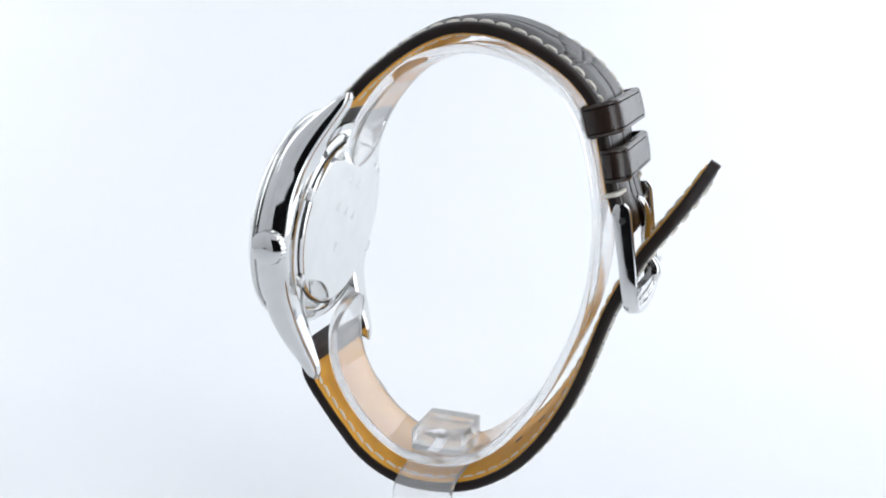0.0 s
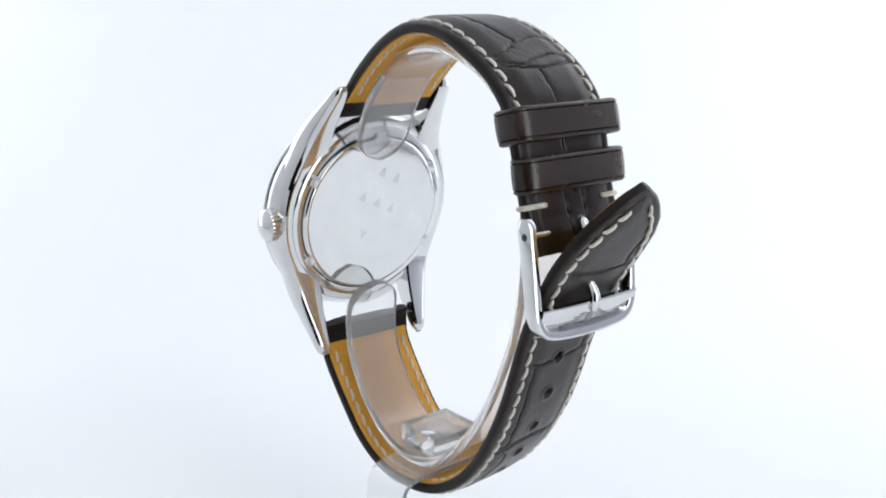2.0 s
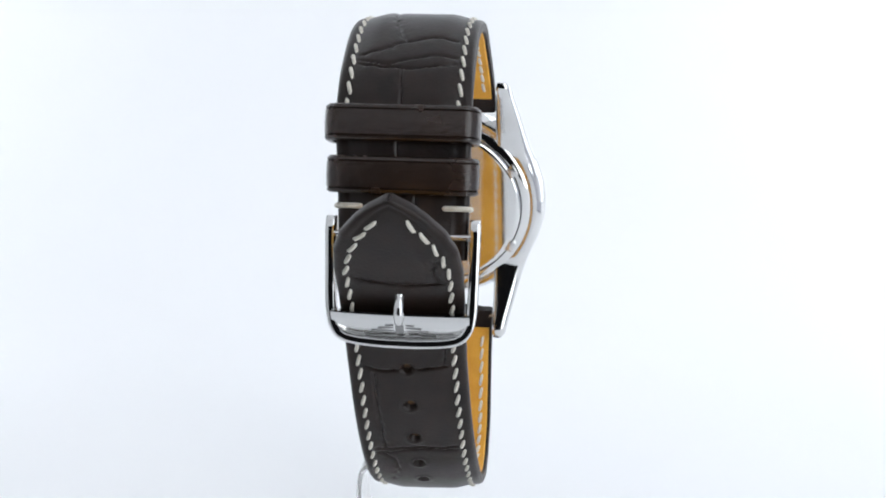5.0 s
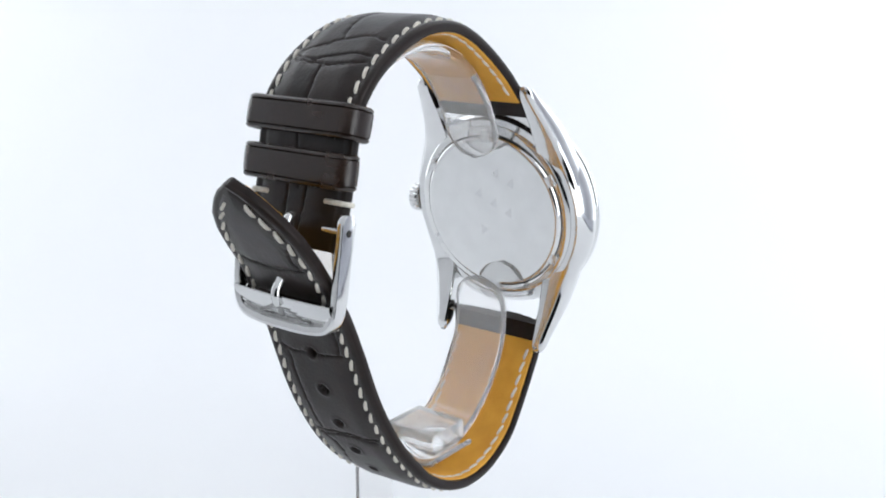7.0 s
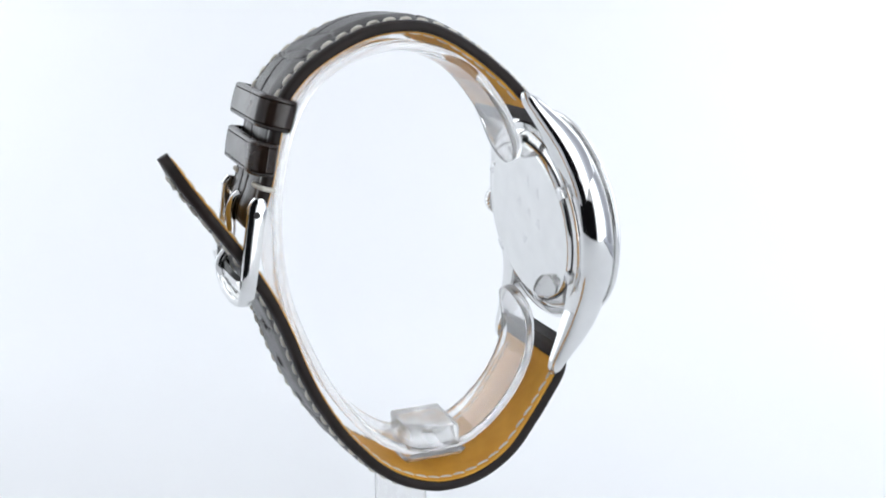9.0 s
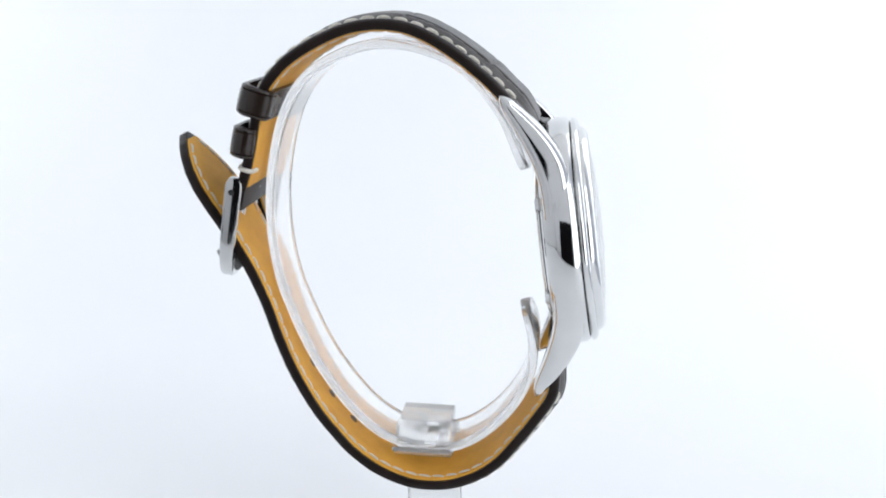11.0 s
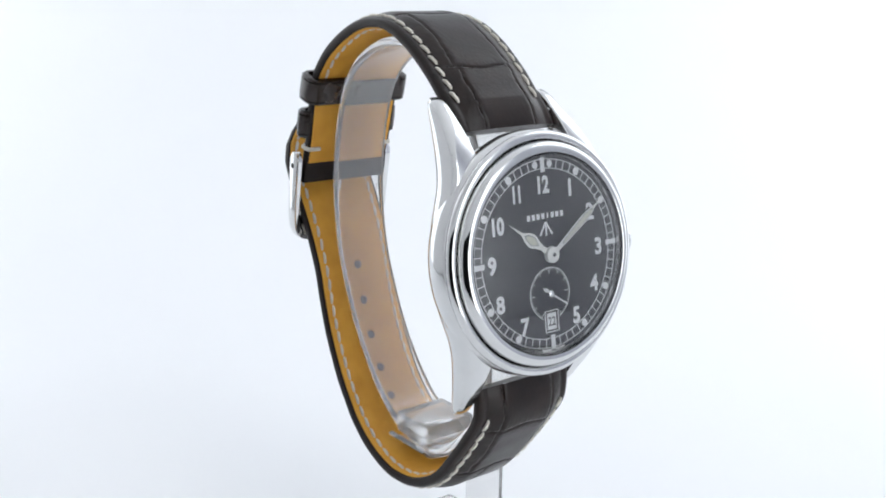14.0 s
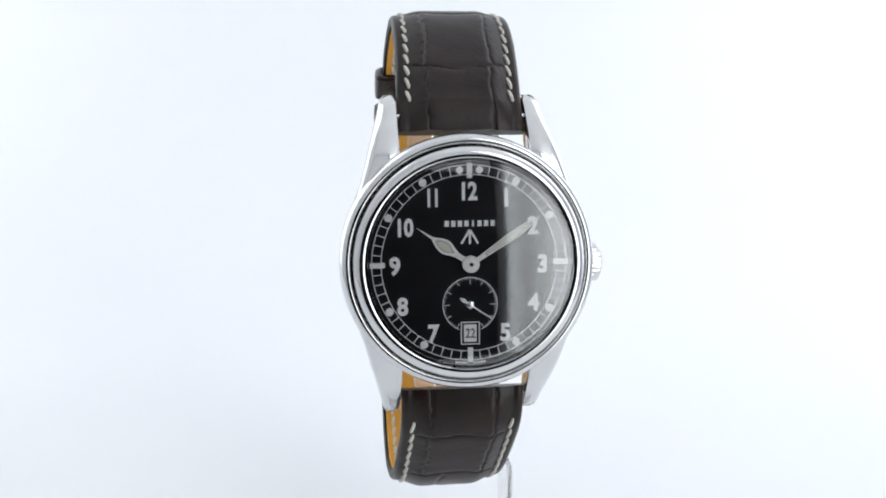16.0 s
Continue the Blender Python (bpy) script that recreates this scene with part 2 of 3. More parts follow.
# ------------------------------------------------------------------ case
def build_case():
    bm = bmesh.new()
    lathe(bm, [(16.6, -1.0), (18.8, -0.9), (19.6, -1.1), (20.0, -1.7), (20.15, -2.8), (20.0, -4.2), (19.4, -5.6), (18.5, -6.5), (17.0, -6.6), (16.6, -6.4)], 128, closed=True)
    case = part("case", bm, STEEL, watch, "polished steel case with curved lugs", CM, 40)
    us = np.linspace(4.0, 26.3, 40)

    def soft(xs, ys):
        """Values along a lug, with the corners eased."""
        fine = np.linspace(2.0, 28.3, 264)
        v = np.interp(fine, xs, ys)
        for _ in range(60):
            v[1:-1] = (v[:-2] + 2 * v[1:-1] + v[2:]) / 4
        return np.interp(us, fine, v)

    XO = soft([2, 4, 7, 10, 12, 14.5, 17, 20, 23, 28.3], [19.5, 19.0, 18.4, 17.4, 16.6, 15.85, 15.2, 14.35, 13.45, 12.2])
    TOP = soft([2, 11, 14, 16, 18, 20.5, 23, 25.2, 28.3], [-1.5, -1.5, -1.8, -2.5, -3.5, -5.2, -7.3, -9.3, -12.2])
    BOT = soft([2, 9, 12, 15, 18, 21, 24, 28.3], [-6.3, -6.4, -6.7, -7.5, -8.7, -10.1, -11.6, -12.4])
    for sx in (1, -1):
        for sy in (1, -1):
            secs = []
            for u, xo, top, bot in zip(us, XO, TOP, BOT):
                e = max(0.0, (u - 24.9) / 1.4)
                round_off = 1 - math.sqrt(max(0.0, 1 - e * e))
                xi = 10.35 + 0.5 * round_off
                xo -= 0.7 * round_off
                mid = (top + bot) / 2 - 0.3
                top, bot = top + (mid - top) * 0.75 * round_off, bot + (mid - bot) * 0.75 * round_off
                h = top - bot
                b = min(0.35, h * 0.25)
                ring = [(xi, top - b), (xi + b * .3, top - b * .3), (xi + b, top), (xo - 1.1, top - 0.05), (xo - 0.75, top - 0.18), (xo - 0.3, top - 0.62), (xo - 0.06, top - 1.1 * min(1, h / 4)),
                        (xo + 0.12, top - 0.5 * h), (xo - 0.02, bot + 0.28 * h), (xo - 0.3, bot + 0.13 * h), (xo - 0.75, bot + 0.05 * h), (xo - 1.4, bot), (xi + b, bot), (xi, bot + b)]
                secs.append([(sx * x, sy * u, z) for x, z in ring])
            bm = bmesh.new()
            loft(bm, secs)
            part("lug", bm, STEEL, case, "polished curved steel lug", CM, 40)

    bm = bmesh.new()
    lathe(bm, [(17.9, -0.95), (19.5, -0.9), (19.85, -0.6), (19.85, -0.25), (19.6, 0.1), (19.25, 0.34), (18.85, 0.42), (18.55, 0.25), (18.4, -0.1), (18.15, -0.5)], 128, closed=True)
    part("lower_bezel", bm, STEEL, watch, "polished steel step ring", CM, 50)
    bm = bmesh.new()
    lathe(bm, [(18.15, -0.1), (18.2, 0.5), (18.0, 1.1), (17.4, 1.65), (16.75, 1.85), (16.4, 1.7), (16.3, 1.2), (16.3, -0.2)], 128, closed=True)
    part("bezel", bm, STEEL, watch, "polished stepped steel bezel", CM, 50)
    bm = bmesh.new()
    lathe(bm, [(16.25, 1.4), (15.9, 0.9), (15.75, 0.05), (16.2, 0.0)], 128, closed=True)
    part("rehaut", bm, STEEL, watch, "steel inner ring", CM, 50)

    bm = bmesh.new()
    R, top, th = 16.3, 2.85, 1.0
    rad = lambda h: (R * R + h * h) / (2 * h)
    out = [(R * k / 14, 1.75 + (math.sqrt(rad(top - 1.75) ** 2 - (R * k / 14) ** 2) - rad(top - 1.75) + top - 1.75)) for k in range(15)]
    inn = [(r, z - th) for r, z in out]
    lathe(bm, out + inn[::-1], 128)
    c = part("crystal", bm, SAPPHIRE, watch, "domed clear crystal", CM, 50)
    c.visible_shadow = False

    # case back with its notches
    bm = bmesh.new()
    lathe(bm, [(0, -7.8), (14.2, -7.8), (14.5, -7.8), (14.7, -7.78), (15.0, -7.7), (15.2, -7.55), (15.45, -7.2), (15.5, -7.0), (16.7, -6.95), (17.2, -6.7), (17.3, -6.2), (0, -6.0)], 128)
    back = part("case_back", bm, BACK_STEEL, watch, "softly polished screwed steel back with faint engraving", CM, 40)
    bm = bmesh.new()
    lathe(bm, [(15.32, -7.0), (15.36, -7.22), (15.6, -7.2), (15.62, -6.98)], 96, closed=True)
    part("gap_ring", bm, DARKGAP, back, "", CM)
    for k in range(6):
        a = radians(30 + 60 * k)
        bm = bmesh.new()
        box(bm, (15.5, 0, -7.35), (1.9, 2.2, 0.8), 0.15)
        part("notch", bm, SATIN, back, "", CM @ Matrix.Rotation(a, 4, "Z"))
    # faint engraved signs, as plain triangles
    for y, n, up in ((8.0, 2, 1), (2.2, 3, 1), (-4.6, 1, -1)):
        for k in range(n):
            bm = bmesh.new()
            flat(bm, [(-0.9, -0.85 * up), (0.9, -0.85 * up), (0.12, 0.95 * up), (-0.12, 0.95 * up)], -7.815, -7.78)
            part("engraved_sign", bm, SATIN, back, "", CM @ Matrix.Rotation(radians(25), 4, "Z") @ Matrix.Translation(((k - (n - 1) / 2) * 3.7, y, 0)))

    # crown
    AX = CM @ Matrix.Translation((0, -0.8, -3.9)) @ Matrix.Rotation(radians(90), 4, "Y")
    bm = bmesh.new()
    n = 96
    prof = [(1.3, 18.6), (1.3, 19.4), (2.7, 19.5), (3.05, 19.8), (3.05, 20.9), (2.9, 21.3), (2.4, 21.65), (1.3, 21.9), (0, 21.95)]
    rings = lathe(bm, prof, n)
    for ring in rings[3:5]:
        for k, v in enumerate(ring):
            if k % 4 < 2:
                v.co.x *= 0.955
                v.co.y *= 0.955
    part("crown", bm, STEEL, watch, "fluted steel winding crown", AX, 30)

    # spring bars between the lugs
    for sy in (1, -1):
        bm = bmesh.new()
        tube(bm, [(x, sy * 22.8, -8.4) for x in (-10.6, 0, 10.6)], 0.45, 12)
        part("spring_bar", bm, SATIN, watch, "", CM)
    return case


build_case()


# ------------------------------------------------------------------ dial and hands
def ring_sector(bm, r0, r1, z0, z1, a0=0.0, a1=360.0, n=96):
    full = abs(a1 - a0 - 360) < 1e-6
    A = [radians(a0 + (a1 - a0) * k / n) for k in range(n if full else n + 1)]
    secs = [[(r * math.cos(a), r * math.sin(a), z) for r, z in ((r0, z0), (r1, z0), (r1, z1), (r0, z1))] for a in A]
    rows = loft(bm, secs, caps=not full)
    if full:
        a, b = rows[-1], rows[0]
        for i in range(4):
            j = (i + 1) % 4
            bm.faces.new((a[i], a[j], b[j], b[i]))


def clock(deg, r=0.0, z=0.0):
    """A pose on the dial at a clock angle: its y points outwards."""
    return CM @ Matrix.Rotation(radians(-deg), 4, "Z") @ Matrix.Translation((0, r, z))


def build_dial():
    bm = bmesh.new()
    lathe(bm, [(0, 0), (16.0, 0), (16.0, -0.5), (0, -0.5)], 128)
    dial = part("dial", bm, DIAL, watch, "glossy black dial with white printed numerals", CM)
    P0, P1 = 0.005, 0.05
    for r in (13.75, 15.2):
        bm = bmesh.new()
        ring_sector(bm, r - 0.06, r + 0.06, P0, P1)
        part("minute_ring", bm, PRINT, dial, "", CM)
    tick = bmesh.new()
    box(tick, (0, 14.47, 0.028), (0.13, 1.45, 0.045))
    for k in range(60):
        if k % 15:
            part("minute_tick", tick.copy(), PRINT, dial, "", CM @ Matrix.Rotation(radians(-6 * k), 4, "Z"))
    tick.free()
    for k in range(12):
        if k % 3 == 0:
            bm = bmesh.new()
            box(bm, (0, 14.35, 0.07), (0.85, 2.35, 0.12), 0.03, 1)
            part("hour_baton", bm, PRINT, dial, "", clock(30 * k))
        else:
            bm = bmesh.new()
            lathe(bm, [(0, 0.13), (0.55, 0.12), (0.62, 0.07), (0.62, 0.01), (0, 0.01)], 24)
            part("hour_dot", bm, PRINT, dial, "", clock(30 * k, 14.5))
    for s in (-1, 1):
        bm = bmesh.new()
        lathe(bm, [(0, 0.13), (0.5, 0.12), (0.56, 0.07), (0.56, 0.01), (0, 0.01)], 24)
        part("twelve_dot", bm, PRINT, dial, "", CM @ Matrix.Translation((s * 1.55, 14.4, 0)))
    # the lower numerals stand a little further out than the upper ones
    SHIFT = {3: (0, -.3), 4: (.1, -.6), 5: (-.2, -1.05), 7: (0, -.95), 8: (-.6, -.75), 9: (-.2, -.2), 11: (0, .3), 12: (0, .2), 1: (0, .2)}
    for k in range(1, 13):
        a = radians(30 * k)
        r = 11.0 if k in (12, 6) else 11.45
        if k == 6:
            continue
        dx, dy = SHIFT.get(k, (0, 0))
        x, y = r * math.sin(a) + dx, r * math.cos(a) + dy
        lettering("numeral", str(k), 3.75, PRINT, dial, CM @ Matrix.Translation((x, y, 0.03)), 0.02, 0.14, 0.9 if k < 10 else (0.62 if k == 11 else 0.76))
    # maker's mark as plain bars, and the broad arrow
    for k in range(8):
        bm = bmesh.new()
        box(bm, ((k - 3.5) * 1.02, 6.2, 0.03), (0.30 if k == 4 else 0.66, 0.92, 0.04), 0.02, 1)
        part("maker_bar", bm, PRINT, dial, "", CM)
    for ang in (-32, 0, 32):
        bm = bmesh.new()
        L = 2.2 if ang == 0 else 2.5
        box(bm, (0, -L / 2, 0.03), (0.34, L, 0.04))
        part("arrow_stroke", bm, PRINT, dial, "", CM @ Matrix.Translation((0, 5.2, 0)) @ Matrix.Rotation(radians(ang), 4, "Z"))
    for s in (-1, 1):
        for k in range(5):
            bm = bmesh.new()
            box(bm, (0, -15.62, 0.02), (0.28, 0.3, 0.03))
            part("small_print_bar", bm, PRINT, dial, "", CM @ Matrix.Rotation(radians(s * (2.2 + 1.5 * k)), 4, "Z"))

    # small seconds
    SUB = CM @ Matrix.Translation((0, -6.45, 0))
    bm = bmesh.new()
    ring_sector(bm, 4.2, 4.33, P0, P1, -66, 246)
    sub = part("seconds_ring", bm, PRINT, dial, "", SUB)
    for k in range(60):
        if 25 < k < 35:
            continue
        L = 1.0 if k % 15 == 0 else (0.75 if k % 5 == 0 else 0.35)
        bm = bmesh.new()
        box(bm, (0, 4.2 - L / 2, 0.027), (0.11 if k % 5 == 0 else 0.06, L, 0.04))
        part("seconds_tick", bm, PRINT, dial, "", SUB @ Matrix.Rotation(radians(-6 * k), 4, "Z"))
    # date window
    DT = CM @ Matrix.Translation((0, -10.95, 0))
    bm = bmesh.new()
    for c, s in (((0, 1.72, .05), (3.0, .16, .09)), ((0, -1.72, .05), (3.0, .16, .09)), ((1.42, 0, .05), (.16, 3.6, .09)), ((-1.42, 0, .05), (.16, 3.6, .09))):
        box(bm, c, s)
    part("date_frame", bm, PRINT, dial, "", DT)
    bm = bmesh.new()
    box(bm, (0, 0, 0.02), (2.0, 2.75, 0.03))
    disc = part("date_disc", bm, PRINT, dial, "white date disc", DT)
    lettering("date_number", "22", 2.1, DARKGAP, disc, DT @ Matrix.Translation((0, 0, 0.045)), 0.01, 0.02, 0.78)

    # hands
    def hand(name, pts, z, ang, mat, label="", m=CM):
        bm = bmesh.new()
        outl = [(x, y) for x, y in pts] + [(-x, y) for x, y in pts[::-1] if abs(x) > 1e-6]
        flat(bm, outl, z, z + 0.18)
        return part(name, bm, mat, watch, label, m @ Matrix.Rotation(radians(-ang), 4, "Z"))

    hh = hand("hour_hand", [(0.45, 0.9), (0.42, 2.4), (0.62, 3.2), (0.72, 3.5), (1.05, 4.3), (1.12, 5.0), (0.9, 5.9), (0.5, 6.6), (0.22, 7.2), (0.12, 8.6), (0.0, 10.3)], 0.8, 304.6, HAND, "steel leaf hour hand with cream fill")
    bm = bmesh.new()
    flat(bm, [(0, 3.1), (0.68, 4.3), (0.75, 5.0), (0.48, 6.0), (0, 6.7), (-0.48, 6.0), (-0.75, 5.0), (-0.68, 4.3)], 0.95, 0.99)
    part("fill_rim", bm, MARK, hh, "", CM @ Matrix.Rotation(radians(-304.6), 4, "Z"))
    bm = bmesh.new()
    flat(bm, [(0, 3.4), (0.55, 4.4), (0.6, 5.0), (0.35, 5.9), (0, 6.3), (-0.35, 5.9), (-0.6, 5.0), (-0.55, 4.4)], 0.97, 1.02)
    part("hand_fill", bm, LUME, hh, "", CM @ Matrix.Rotation(radians(-304.6), 4, "Z"))
    mh = hand("minute_hand", [(0.34, 0.9), (0.42, 3.0), (0.62, 7.0), (0.66, 9.0), (0.5, 10.6), (0.22, 11.6), (0.1, 12.6), (0.0, 13.9)], 1.15, 56.3, HAND, "steel leaf minute hand with cream fill")
    bm = bmesh.new()
    flat(bm, [(-0.19, 2.7), (0.19, 2.7), (0.45, 7.0), (0.5, 9.0), (0.32, 10.7), (0, 11.6), (-0.32, 10.7), (-0.5, 9.0), (-0.45, 7.0)], 1.30, 1.34)
    part("fill_rim", bm, MARK, mh, "", CM @ Matrix.Rotation(radians(-56.3), 4, "Z"))
    bm = bmesh.new()
    flat(bm, [(-0.12, 3.0), (0.12, 3.0), (0.36, 7.0), (0.4, 9.0), (0.24, 10.6), (0, 11.2), (-0.24, 10.6), (-0.4, 9.0), (-0.36, 7.0)], 1.32, 1.37)
    part("hand_fill", bm, LUME, mh, "", CM @ Matrix.Rotation(radians(-56.3), 4, "Z"))
    bm = bmesh.new()
    lathe(bm, [(0, 1.6), (0.42, 1.6), (0.5, 1.45), (0.95, 1.5), (1.3, 1.4), (1.32, 0.7), (0, 0.7)], 48)
    part("hand_hub", bm, HAND, watch, "steel hub", CM)
    bm = bmesh.new()
    lathe(bm, [(0, 1.63), (0.32, 1.63), (0.32, 1.5), (0, 1.5)], 24)
    part("hub_pin", bm, DARKGAP, watch, "", CM)
    sh = hand("seconds_hand", [(0.0, -2.1), (0.34, -1.35), (0.16, -0.7), (0.14, 0.0), (0.1, 2.0), (0.07, 4.1)], 0.3, 124, PRINT, "white small seconds hand", SUB)
    bm = bmesh.new()
    lathe(bm, [(0, 0.55), (0.5, 0.5), (0.62, 0.4), (0.62, 0.25), (0, 0.25)], 32)
    part("seconds_hub", bm, SATIN, watch, "", SUB)


build_dial()


# ------------------------------------------------------------------ strap
RING_C = np.array([5.0, -47.0])


class Band:
    """A strap's middle line in the upright plane, with its outward normal and half width."""

    def __init__(self, pts, ws, hw, step=0.22, twist=((0, 1), (0, 0)), drift=((0, 1), (0, 0))):
        self.s, self.p = curve_pts(pts, step)
        t = np.gradient(self.p, axis=0)
        self.t = t / np.linalg.norm(t, axis=1)[:, None]
        n = np.stack([-self.t[:, 1], self.t[:, 0]], 1)
        if np.sum(n[len(n) // 3] * (self.p[len(n) // 3] - RING_C)) < 0:
            n = -n
        self.n = n
        self.L = self.s[-1]
        self.twist, self.drift = twist, drift
        self.ws, self.hws = [w * self.L for w in ws], hw

    def half(self, s):
        return interp(s, self.ws, self.hws)

    def at(self, s, v, h):
        """A point at length s, v across and h above the middle line."""
        f = lambda a: np.array([np.interp(s, self.s, a[:, 0]), np.interp(s, self.s, a[:, 1])])
        h = h - v * interp(s / self.L, *self.twist)
        p = f(self.p) + f(self.n) * h
        return Vector((p[0], v + interp(s / self.L, *self.drift), H + p[1]))

    def axes(self, s):
        f = lambda a: np.array([np.interp(s, self.s, a[:, 0]), np.interp(s, self.s, a[:, 1])])
        t, n = f(self.t), f(self.n)
        return Vector((t[0], 0, t[1])).normalized(), Vector((n[0], 0, n[1])).normalized()


def seg_dist(s, v, a, b):
    ax, ay, bx, by = *a, *b
    dx, dy = bx - ax, by - ay
    k = np.clip(((s - ax) * dx + (v - ay) * dy) / (dx * dx + dy * dy), 0, 1)
    return np.hypot(s - ax - k * dx, v - ay - k * dy)


def crease(rng, pts, n=14, jitter=0.18):
    """A wavy crease through a few points (s, v), as short straight pieces."""
    _, q = curve_pts(pts, max(0.4, math.dist(pts[0], pts[-1]) / n))
    q = [(x + rng.uniform(-jitter, jitter), y + rng.uniform(-jitter, jitter)) for x, y in q]
    return list(zip(q, q[1:]))


def creases(seed, lines):
    rng = random.Random(seed)
    return [seg for pts in lines for seg in crease(rng, pts)]


def band_mesh(name, band, edge, puff, lines, label, holes=()):
    """The outer leather and the painted edges of a strap half, with its scales in relief."""
    S = band.s
    m = 88
    V = np.linspace(-1, 1, m)
    hw = np.array([band.half(s) for s in S])
    ss = np.repeat(S[:, None], m, 1)
    vv = hw[:, None] * V[None, :]
    d = np.full(ss.shape, 9.0)
    for a, b in lines:
        lo, hi = min(a[0], b[0]) - 1.2, max(a[0], b[0]) + 1.2
        k = (S > lo) & (S < hi)
        if k.any():
            d[k] = np.minimum(d[k], seg_dist(ss[k], vv[k], a, b))
    groove = 0.27 * np.exp(-(d / 0.18) ** 2) + 0.07 * np.exp(-(d / 0.7) ** 2)
    far = np.minimum(hw[:, None] - np.abs(vv), 9)
    pad = np.array([interp(s, [x * band.L for x, _ in puff], [y for _, y in puff]) for s in S])
    k = np.clip((far - 1.0) / 4.5, 0, 1)
    dome = pad[:, None] * (k * k * (3 - 2 * k))
    fall = np.clip(far / 0.7, 0, 1)
    seam = 0.12 * np.exp(-((far - 1.75) / 0.45) ** 2)
    h = edge * (0.55 + 0.45 * np.sqrt(fall)) + dome - groove * np.clip((far - 2.3) / 0.8, 0, 1) - seam
    for i in range(len(S)):
        for j in range(m):
            p = Vector((ss[i, j], vv[i, j], 3.0))
            near = math.exp(-(d[i, j] / 1.6) ** 2)
            h[i, j] += 0.04 * noise.noise(p * 0.25) + near * 0.06 * noise.noise(Vector((p.x * 0.9, p.y * 2.6, 0))) + 0.006 * noise.noise(p * 2.2)
    for s in holes:
        r = np.hypot(ss - s, vv)
        h -= 1.0 * np.clip((1.0 - r) / 0.3, 0, 1) - 0.10 * np.exp(-((r - 1.35) / 0.3) ** 2)
    bm = bmesh.new()
    rows = []
    for i, s in enumerate(S):
        row = [bm.verts.new(band.at(s, vv[i, j], h[i, j])) for j in range(m)]
        w = hw[i]
        row += [bm.verts.new(band.at(s, v, z)) for v, z in ((w + .1, 0.25 * edge), (w + .1, -0.4 * edge), (w - .1, -0.9 * edge), (w - .7, -edge), (-w + .7, -edge), (-w + .1, -0.9 * edge), (-w - .1, -0.4 * edge), (-w - .1, 0.25 * edge))]
        rows.append(row)
    n = len(rows[0])
    for a, b in zip(rows, rows[1:]):
        for i in range(n):
            j = (i + 1) % n
            bm.faces.new((a[i], a[j], b[j], b[i]))
    bm.faces.new(rows[0])
    bm.faces.new(rows[-1][::-1])
    ob = part(name, bm, LEATHER, watch, label, None, 50)
    me = ob.data
    me.materials.append(EDGE)
    for p in me.polygons[:(len(rows) - 1) * n]:
        if m - 2 < p.index % n:
            p.material_index = 1
    band.h = lambda s, v: float(h[min(len(S) - 1, max(0, int(round(s / band.L * (len(S) - 1)))))][min(m - 1, max(0, int(round((v / max(.1, band.half(s)) + 1) / 2 * (m - 1)))))])
    return ob


def lining(band, s0, s1, edge, parent, inset=0.55):
    bm = bmesh.new()
    secs = []
    for s in np.arange(s0, s1, 0.8):
        w = max(0.3, band.half(s) - inset)
        secs.append([band.at(s, v, z) for v, z in ((-w, -edge - .02), (-w + .2, -edge - .2), (0, -edge - .24), (w - .2, -edge - .2), (w, -edge - .02), (0, -edge + .2))])
    loft(bm, secs)
    part("lining", bm, LINING, parent, "ochre leather lining")


STITCH = None


def stitch_row(band, path, top, parent, pitch=2.72):
    """Lays thread stitches along a path of (s, v)."""
    global STITCH
    if STITCH is None:
        bm = bmesh.new()
        xs = np.linspace(-1.0, 1.0, 7)
        tube(bm, [(x, 0, 0.30 * (1 - x ** 4) - 0.12) for x in xs], [0.2, 0.28, 0.3, 0.3, 0.3, 0.28, 0.2], 6)
        bm.transform(Matrix.Diagonal((MM, MM, MM, 1)))
        STITCH = bpy.data.meshes.new("stitch")
        bm.to_mesh(STITCH)
        bm.free()
        STITCH.materials.append(THREAD)
        for p in STITCH.polygons:
            p.use_smooth = True
    P = np.array(path, float)
    q = np.r_[0, np.cumsum(np.hypot(*np.diff(P, axis=0).T))]
    for k in np.arange(pitch / 2, q[-1], pitch):
        s, v = np.interp(k, q, P[:, 0]), np.interp(k, q, P[:, 1])
        s2, v2 = np.interp(k + .3, q, P[:, 0]), np.interp(k + .3, q, P[:, 1])
        hgt = band.h(s, v) if top else -0.95 - 0.2
        t, n = band.axes(s)
        y = Vector((0, 1, 0))
        along = (t * (s2 - s) + y * (v2 - v)).normalized()
        along = (along + y * (0.26 if top else -0.12)).normalized()
        up = n if top else -n
        side = up.cross(along).normalized()
        m3 = Matrix((along, side, up)).transposed().to_4x4()
        ob = new("stitch", STITCH)
        ob.parent = parent
        ob.matrix_local = Matrix.Translation(band.at(s, v, hgt) * MM) @ m3 @ Matrix.Diagonal((1.12, 1.05, 1.1 if top else 0.6, 1))


